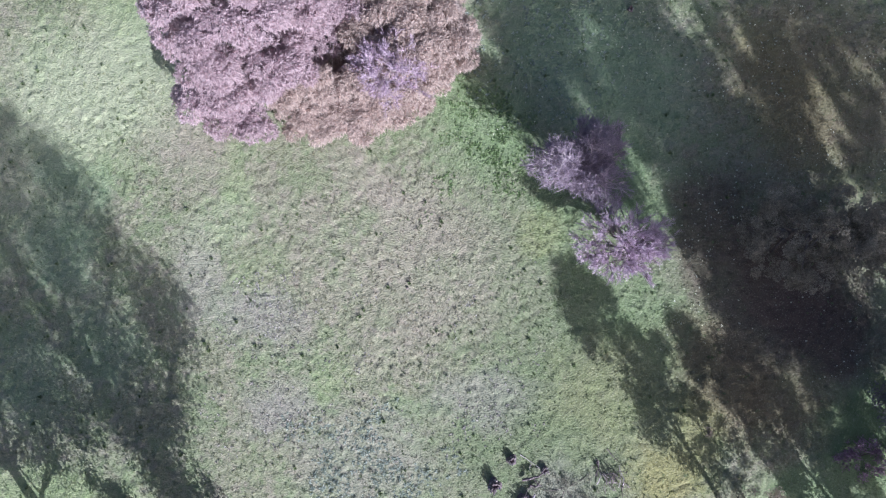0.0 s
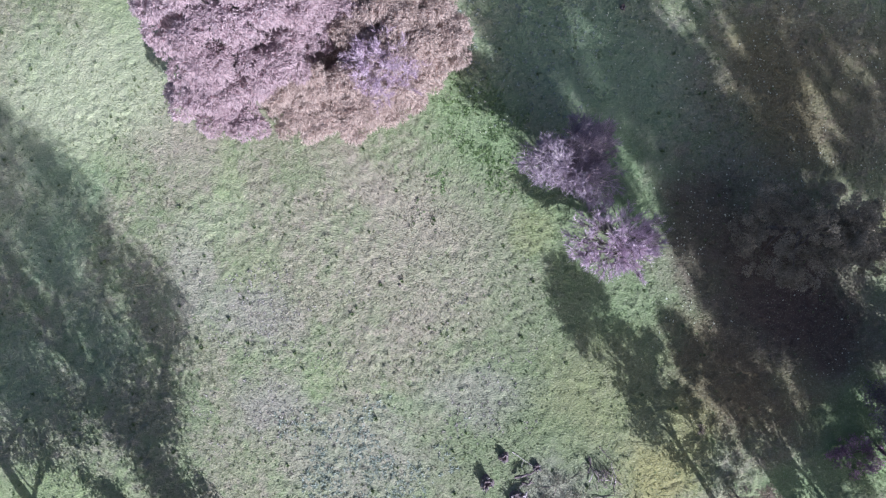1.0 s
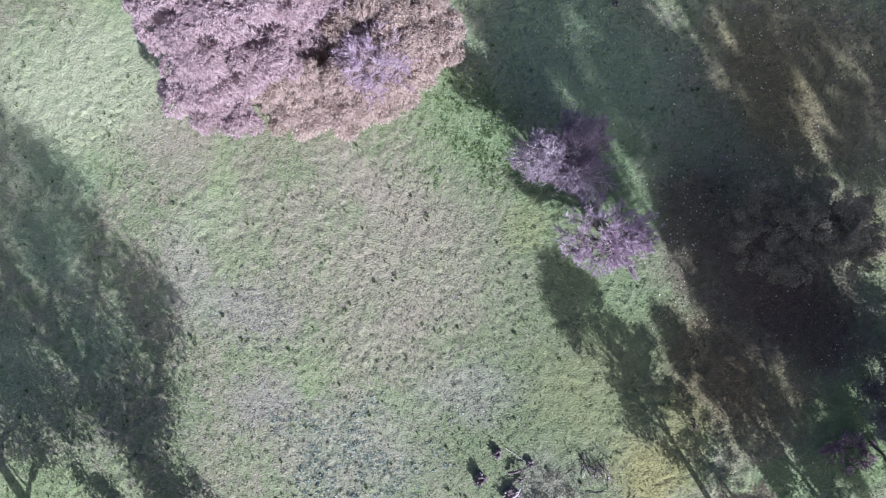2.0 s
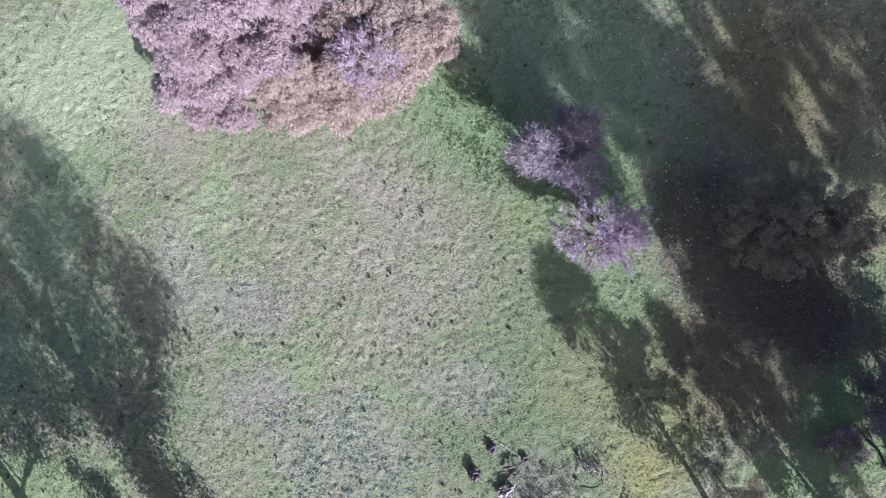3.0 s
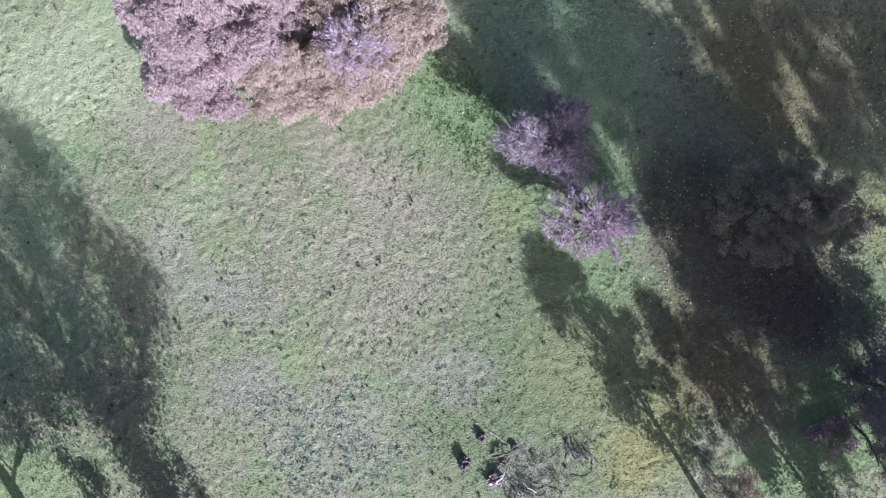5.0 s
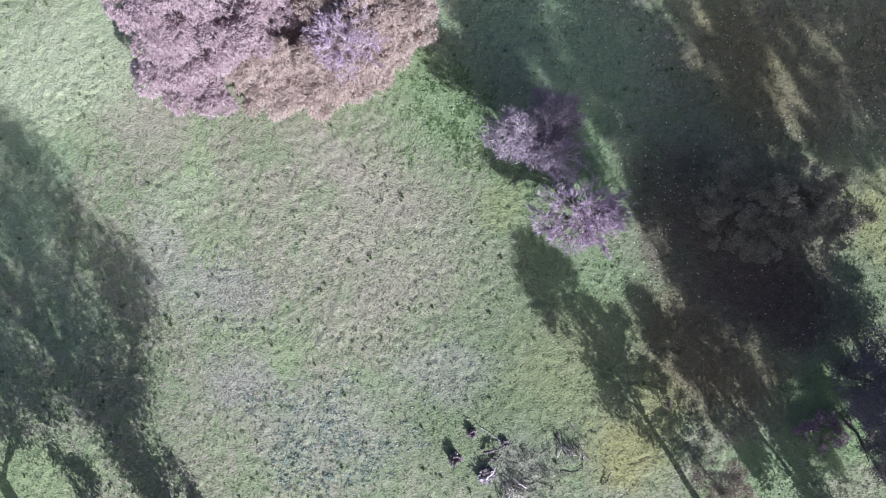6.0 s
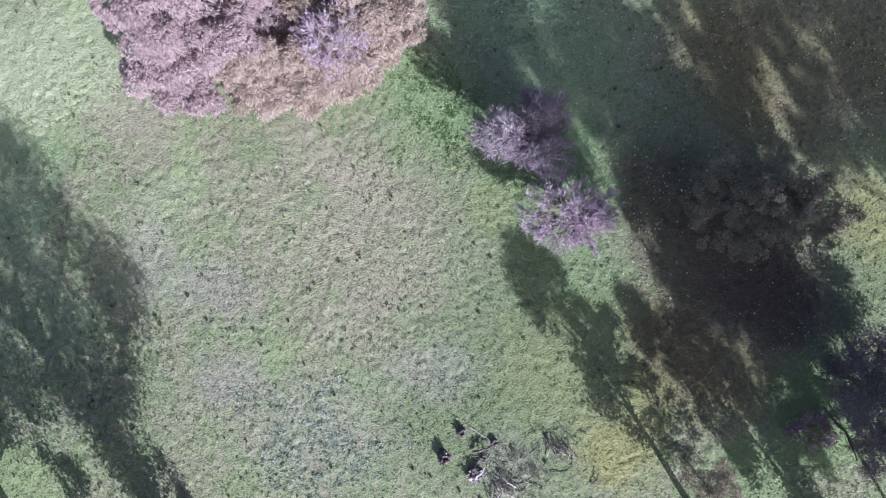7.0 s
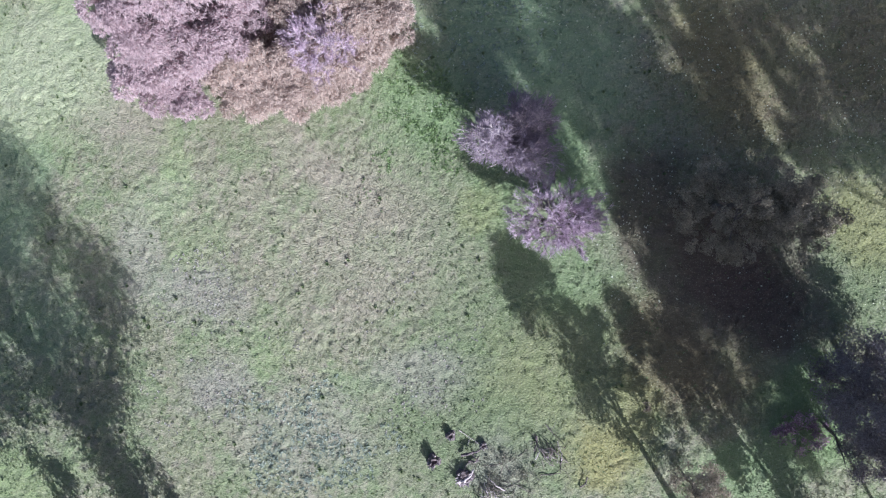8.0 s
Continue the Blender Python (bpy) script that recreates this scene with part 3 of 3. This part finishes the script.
# the dense dark tree in the corner, and a small one behind it
lobes = outline_lobes(np.random.default_rng(49), 190, [(1.4, -2.2, 7.0), (4.5, -3.2, 7.0), (7.0, -5.2, 6.6), (11.0, -6.0, 5.5), (15.0, -5.0, 4.5), (18.5, -2.8, 2.5)], 1.0, 1.1, 0.3, 0.3)
leafy_tree("dark_tree", (43.4, -15.0), "tall dense tree with dark plum-grey foliage", 48, lobes, [((0, 0, 0), (-0.8, 0.2, 16.5))], 0.20, SMOKE, 0.22, 26, ratio=0.4, shell=0.6, limbs=14)
rng = np.random.default_rng(47)
lobes = lobes_in(rng, 60, 0.0, 0.0, 1.2, 6.2, 3.0, 0.75, 0.9, 0.4, 0.2)
leafy_tree("plum_tree", (45.6, -20.9), "small plum-grey tree beside a dead one", 46, lobes, [((0, 0, 0), (0.0, 0.0, 5))], 0.16, SMOKE, 0.18, 40, ratio=0.45, shell=0.6)

# ---- low plants ----
def scattered(seed, n, x0, x1, y0, y1, keep):
    """Places on the turf, thinned by keep(x, y), a chance from 0 to 1."""
    rng = np.random.default_rng(seed)
    x, y = rng.uniform(x0, x1, n), rng.uniform(y0, y1, n)
    ok = rng.random(n) < keep(x, y)
    x, y = x[ok], y[ok]
    return np.stack([x, y, lay(x, y)], -1), rng


def tufts(at, rng, count, long, width, up=0.5, size=None):
    """Tufts of blades that spread from each place."""
    n = len(at)
    size = (rng.uniform(0.6, 1.4, n) if size is None else size)
    p, s = np.repeat(at, count, 0), np.repeat(size, count)[:, None]
    m = len(p)
    a = rng.uniform(0, 2 * np.pi, m)
    flat = np.stack([np.cos(a), np.sin(a), np.full(m, 0.0)], -1)
    rise = rng.uniform(0.3, 1.0, (m, 1)) * up
    foot = p + flat * s * long * 0.12
    tip = foot + flat * s * long * rng.uniform(0.4, 1.0, (m, 1))
    tip[:, 2] += (rise * s * long)[:, 0]
    return blades(foot, tip, width * s[:, 0], rng)


VIEW = (-46.5, 54.0, -30.0, 28.0)


def stuff(name, arrays, material, label, category):
    return tagged(new(name, mesh_of(name, arrays[0], arrays[1], material)), label, category, kind="stuff")


p, rng = scattered(201, 64000, *VIEW, lambda x, y: np.clip(0.35 + 0.6 * lattice(x, y, 5.0, 21), 0, 1))
stuff("grass", tufts(p, rng, 5, 0.13, 0.10, 0.4), GRASS, "short tufted green and straw-coloured grass", "grass")
p, rng = scattered(202, 26000, *VIEW, lambda x, y: np.clip((lattice(x, y, 3.5, 22) - 0.6) * 0.7, 0.015, 1))
stuff("weeds", tufts(p, rng, 6, 0.20, 0.10, 0.6), WEED, "green leafy weeds in clumps", "weeds")
p, rng = scattered(203, 1100, -44, 30, -29, 22, lambda x, y: 0.3 + 0.25 * (y < -2) * (x > -30) * (x < 10))
stuff("coarse_tussocks", tufts(p, rng, 26, 0.15, 0.085, 1.3, 0.5 + 1.3 * rng.random(len(p)) ** 2.5), WEED, "coarse dark green tussocks on grazed turf", "tussocks")
p, rng = scattered(208, 5200, -24, 10, -21, -1, lambda x, y: 0.75 * np.clip(1.5 * np.exp(-((x + 17) / 3.2) ** 2 - ((y + 6) / 3.2) ** 2) + 1.2 * np.exp(-((x + 15.5) / 2.4) ** 2 - ((y + 16.5) / 2.6) ** 2) + np.exp(-((x - 4.5) / 3.2) ** 2 - ((y + 15.5) / 2.6) ** 2) + 1.6 * (lattice(x, y, 1.4, 27) - 0.62), 0, 1))
stuff("dead_thistles", tufts(p, rng, 7, 0.17, 0.10, 0.5), HUSK, "bleached lilac-grey dead thistles among turf", "thistles")
p, rng = scattered(204, 9000, -19, 6, -30, -10, lambda x, y: np.clip(0.75 - ((x + 7) / 9) ** 2 - ((y + 21.5) / 7) ** 2 + 2.2 * (lattice(x, y, 1.8, 24) - 0.5), 0, 1) * 0.4)
stuff("thistles", tufts(p, rng, 9, 0.25, 0.16, 0.16), THISTLE, "blue-green thistle rosettes in a broad patch", "thistles")
p, rng = scattered(205, 9000, -1, 13, 1, 19, lambda x, y: np.clip(0.7 + 1.6 * (lattice(x, y, 1.6, 26) - 0.5) - ((x - 4.5) / 6) ** 2 - ((y - 11) / 6.5) ** 2, 0, 1) * 0.6)
stuff("clover", tufts(p, rng, 8, 0.20, 0.12, 0.6), CLOVER, "bright green clover beside the trees", "clover")
p, rng = scattered(206, 4200, 4, 52, -13, 28, lambda x, y: ((x > 21) | (y > 11)) * (1 - 0.8 * (np.hypot((x - 34) / 9, (y + 4) / 8) < 1)) * np.clip((lattice(x, y, 5.0, 25) - 0.2) * 1.2, 0, 1))
p[:, 2] += 0.12
stuff("flowers", tufts(p, rng, 5, 0.105, 0.10, 0.2), PETAL, "small white flowers dotted over shaded grass", "flowers")


p, rng = scattered(207, 900, 2, 24, 8, 28, lambda x, y: np.clip(1.1 - ((x - 9) / 11) ** 2 - ((y - 20) / 9) ** 2, 0, 1))
stuff("rosettes", tufts(p, rng, 9, 0.20, 0.14, 0.25), THISTLE, "pale green leaf rosettes in shaded grass", "weeds")

# ---- stumps, logs and brushwood ----
def on_turf(x, y):
    return (x, y, float(lay(np.array([x]), np.array([y]))[0]))


def stump(x, y, r, high, seed, label, lean=(0.0, 0.0), splinters=9):
    """A broken, hollow stump with a jagged rim and splinters."""
    rng = np.random.default_rng(seed)
    ob = thing("tree_stump", on_turf(x, y), label, "stump")
    n = 18
    a = np.linspace(0, 2 * np.pi, n, endpoint=False)
    flare = 1 + 0.25 * np.sin(3 * a + rng.uniform(0, 6)) * rng.uniform(0.5, 1, n)
    rim = high * (0.65 + 0.35 * np.sin(a - 0.8)) * rng.uniform(0.75, 1.15, n)
    rings = []
    for share, wide in ((-0.15, 1.45), (0.12, 1.12), (0.5, 0.95), (1.0, 0.9)):
        z = rim * share
        rings.append(np.stack([np.cos(a) * r * wide * flare + lean[0] * z, np.sin(a) * r * wide * flare + lean[1] * z, z], -1))
    for share, wide in ((0.95, 0.62), (0.25, 0.45), (0.2, 0.02)):
        z = rim * share
        rings.append(np.stack([np.cos(a) * r * wide * flare + lean[0] * z, np.sin(a) * r * wide * flare + lean[1] * z, z], -1))
    v = np.concatenate(rings)
    i, j = np.meshgrid(np.arange(len(rings) - 1), np.arange(n), indexing="ij")
    k = (j + 1) % n
    f = np.stack([i * n + j, i * n + k, (i + 1) * n + k, (i + 1) * n + j], -1).reshape(-1, 4)
    piece("bole", (v, f), ROTTEN, ob)
    for q in range(splinters):
        t = rng.uniform(0, 2 * np.pi)
        foot = np.array([math.cos(t) * r * 0.9, math.sin(t) * r * 0.9, high * 0.4])
        tip = foot + [math.cos(t) * r * rng.uniform(0.1, 0.6), math.sin(t) * r * rng.uniform(0.1, 0.6), high * rng.uniform(0.1, 0.6)]
        piece("splinter", tube(bent(foot, tip, 4, 0.02, rng), np.linspace(0.09, 0.02, 4) * (0.6 + r), 5), PALE_BARK, ob, "bleached splinter")
    return ob


def log(name, a, b, r, seed, label, skin, twigs=0, category="log"):
    """A fallen bough from a to b, with side branches."""
    rng = np.random.default_rng(seed)
    base = np.array(on_turf(a[0], a[1]))
    ob = thing(name, tuple(base), label, category)
    line = bent((0, 0, a[2]), (b[0] - a[0], b[1] - a[1], b[2]), 10, r * 0.5, rng)
    piece("bough", tube(line, np.linspace(r, r * 0.45, 10), 8, 0.08, rng), skin, ob, smooth=True)
    for _ in range(twigs):
        k = int(rng.integers(2, 9))
        out = line[k] + [rng.uniform(-1, 1), rng.uniform(-1, 1), rng.uniform(0.0, 0.5)]
        piece("branch", tube(bent(line[k], out, 5, 0.06, rng), np.linspace(r * 0.45, 0.015, 5), 5), skin, ob)
    return ob


stump(5.0, -22.9, 0.52, 1.15, 301, "broken hollow stump of dark rotten wood with a pale rim", (0.1, -0.1), 14)
stump(6.7, -20.5, 0.36, 0.7, 302, "small broken stump of dark rotten wood", (0.0, 0.0), 8)
stump(8.0, -24.6, 0.66, 0.8, 303, "wide rotten stump torn open along one side", (0.25, 0.2), 16)
log("fallen_log", (7.4, -25.0, 0.35), (8.9, -23.7, 0.45), 0.17, 317, "thick weathered log fallen against a rotten stump", PALE_BARK, 4)
stump(9.9, -21.5, 0.30, 0.55, 304, "small splintered stump with pale shards", (0.0, 0.0), 15)
log("fallen_branch", (7.5, -20.0, 0.08), (9.4, -21.3, 0.15), 0.035, 311, "thin bleached branch lying in grass", PALE_BARK, 1, "branch")
log("fallen_log", (7.7, -22.4, 0.3), (9.7, -21.7, 0.4), 0.14, 312, "dark rotten log propped clear of the grass", ROTTEN, 3)
log("fallen_log", (8.4, -23.0, 0.2), (9.4, -22.5, 0.25), 0.13, 313, "short dark log beside a stump", ROTTEN, 4)
log("fallen_branch", (16.0, -19.5, 0.08), (16.9, -20.6, 0.12), 0.045, 314, "thin dark branch lying in grass", ROTTEN, 2, "branch")
log("fallen_branch", (15.4, -24.4, 0.12), (17.4, -24.2, 0.15), 0.06, 315, "short grey branch lying in grass", BARK, 3, "branch")
log("fallen_branch", (17.6, -22.9, 0.1), (17.4, -24.1, 0.3), 0.07, 316, "broken grey branch leaning on a heap of sticks", BARK, 3, "branch")
log("fallen_branch", (15.1, -20.6, 0.1), (14.8, -22.0, 0.25), 0.08, 318, "dark branch with forked side twigs", ROTTEN, 4, "branch")
log("fallen_branch", (19.3, -25.6, 0.1), (20.0, -24.4, 0.3), 0.09, 319, "dark bent branch in yellowed grass", ROTTEN, 3, "branch")


def brush_pile(x, y, rad, n, seed, label, skins):
    """Arching sticks thrown together."""
    rng = np.random.default_rng(seed)
    ob = thing("brush_pile", on_turf(x, y), label, "brush pile")
    for k in range(n):
        a, t = rng.uniform(0, 2 * np.pi), rng.normal(0.9, 0.5)
        mid = np.array([math.cos(a) * rad * rng.random(), math.sin(a) * rad * rng.random(), 0.15])
        half = np.array([math.cos(t + 1.2), math.sin(t + 1.2), 0]) * rng.uniform(0.5, 1.3) * rad * 0.7
        line = bent(mid - half, mid + half, 8, 0.07, rng, rng.uniform(0.2, 0.9))
        piece("stick", tube(line, np.linspace(0.045, 0.015, 8) * rng.uniform(0.5, 1.4), 5), skins[k % len(skins)], ob)
    return ob


brush_pile(16.4, -22.0, 1.35, 26, 321, "heap of dark and bleached arching sticks on grass", (ROTTEN, BARK, ROTTEN, PALE_BARK))
brush_pile(10.4, -26.0, 1.4, 30, 322, "heap of bleached lilac-grey twigs on grass", (PALE_BARK, BARK))


def low_bush(name, x, y, rx, ry, high, n, seed, leaf, label, density=20, size=0.16, lobe=0.55):
    rng = np.random.default_rng(seed)
    ob = thing(name, on_turf(x, y), label, "bush")
    lobes = []
    for k in range(n):
        a, q = rng.uniform(0, 2 * np.pi), math.sqrt(rng.random())
        lobes.append((rx * q * math.cos(a), ry * q * math.sin(a), high * (1 - 0.7 * q * q) * rng.uniform(0.4, 0.9), lobe * rng.uniform(0.6, 1.3), lobe * 0.7))
    for k in range(7):
        x1, y1, z1 = lobes[k * 3 % n][:3]
        piece("stem", tube(bent((0, 0, -0.1), (x1, y1, z1), 6, 0.05, rng), np.linspace(0.07, 0.02, 6), 5), BARK, ob)
    p, _ = in_lobes(lobes, density, rng, 0.8)
    piece("leaf_mass", leaves(p, size, rng, 0.45), leaf, ob, kind="stuff")
    return ob


low_bush("low_bush", 12.0, -23.2, 3.2, 1.8, 0.32, 46, 331, SCRUB, "low sprawling grey-green scrub over fallen branches", 26, 0.12, 0.42)
low_bush("low_bush", 13.0, -25.3, 2.8, 1.7, 0.36, 34, 332, SCRUB, "low sprawling grey-green scrub beside dead twigs", 26, 0.12, 0.42)
rng = np.random.default_rng(333)
lobes = lobes_in(rng, 75, 0.0, 0.0, 1.2, 6.6, 2.7, 0.55, 0.8, 0.45, 0.2)
leafy_tree("brown_bush", (29.4, -24.3), "tall brownish half-dry bush with dark gaps", 334, lobes, [((0, 0, 0), (0.2, 0.1, 5.5))], 0.09, BRUSH, 0.15, 48, ratio=0.45, category="bush", limbs=16, shell=0.7)
low_bush("plum_bush", 40.6, -20.2, 2.9, 1.9, 1.6, 44, 334, PLUM, "purplish twiggy bush in shade", 24, 0.2, 0.5)
low_bush("tussock", 25.8, -17.8, 0.45, 0.6, 0.5, 8, 335, BRUSH, "small brown tussock in yellowed grass", 30, 0.16, 0.3)

# a dead tree that leans over the plum bush
rng = np.random.default_rng(341)
dead = thing("dead_tree", on_turf(43.2, -19.4), "small dead tree with a dark leaning trunk and bleached twigs", "tree")
line = bent((0, 0, -0.2), (-1.0, -2.4, 4.8), 12, 0.08, rng)
trunk = piece("trunk", tube(line, np.linspace(0.15, 0.05, 12), 9, 0.08, rng), BARK, dead, smooth=True)
for k in range(8):
    q = int(rng.integers(2, 12))
    piece("branch", tube(bent(line[q], line[q] + rng.standard_normal(3) * [0.7, 0.7, 0.4], 6, 0.08, rng), np.linspace(0.06, 0.015, 6), 5), PALE_BARK if k % 2 else BARK, trunk)
stump(18.2, 23.3, 0.22, 0.7, 305, "small dark post-like stump in shaded grass", (0.0, 0.0), 3)

# a stone on the turf
rng = np.random.default_rng(351)
stone = bmesh.new()
bmesh.ops.create_icosphere(stone, subdivisions=3, radius=0.17)
for v in stone.verts:
    v.co *= 0.85 + 0.35 * noise.noise(v.co * 4.0)
    v.co.z *= 0.7
me = bpy.data.meshes.new("stone")
stone.to_mesh(me)
me.materials.append(BARK)
x, y, z = on_turf(-3.5, -3.8)
ob = tagged(new("stone", me), "grey-brown rounded stone lying on grazed turf", "stone")
ob.location = (x, y, z + 0.08)
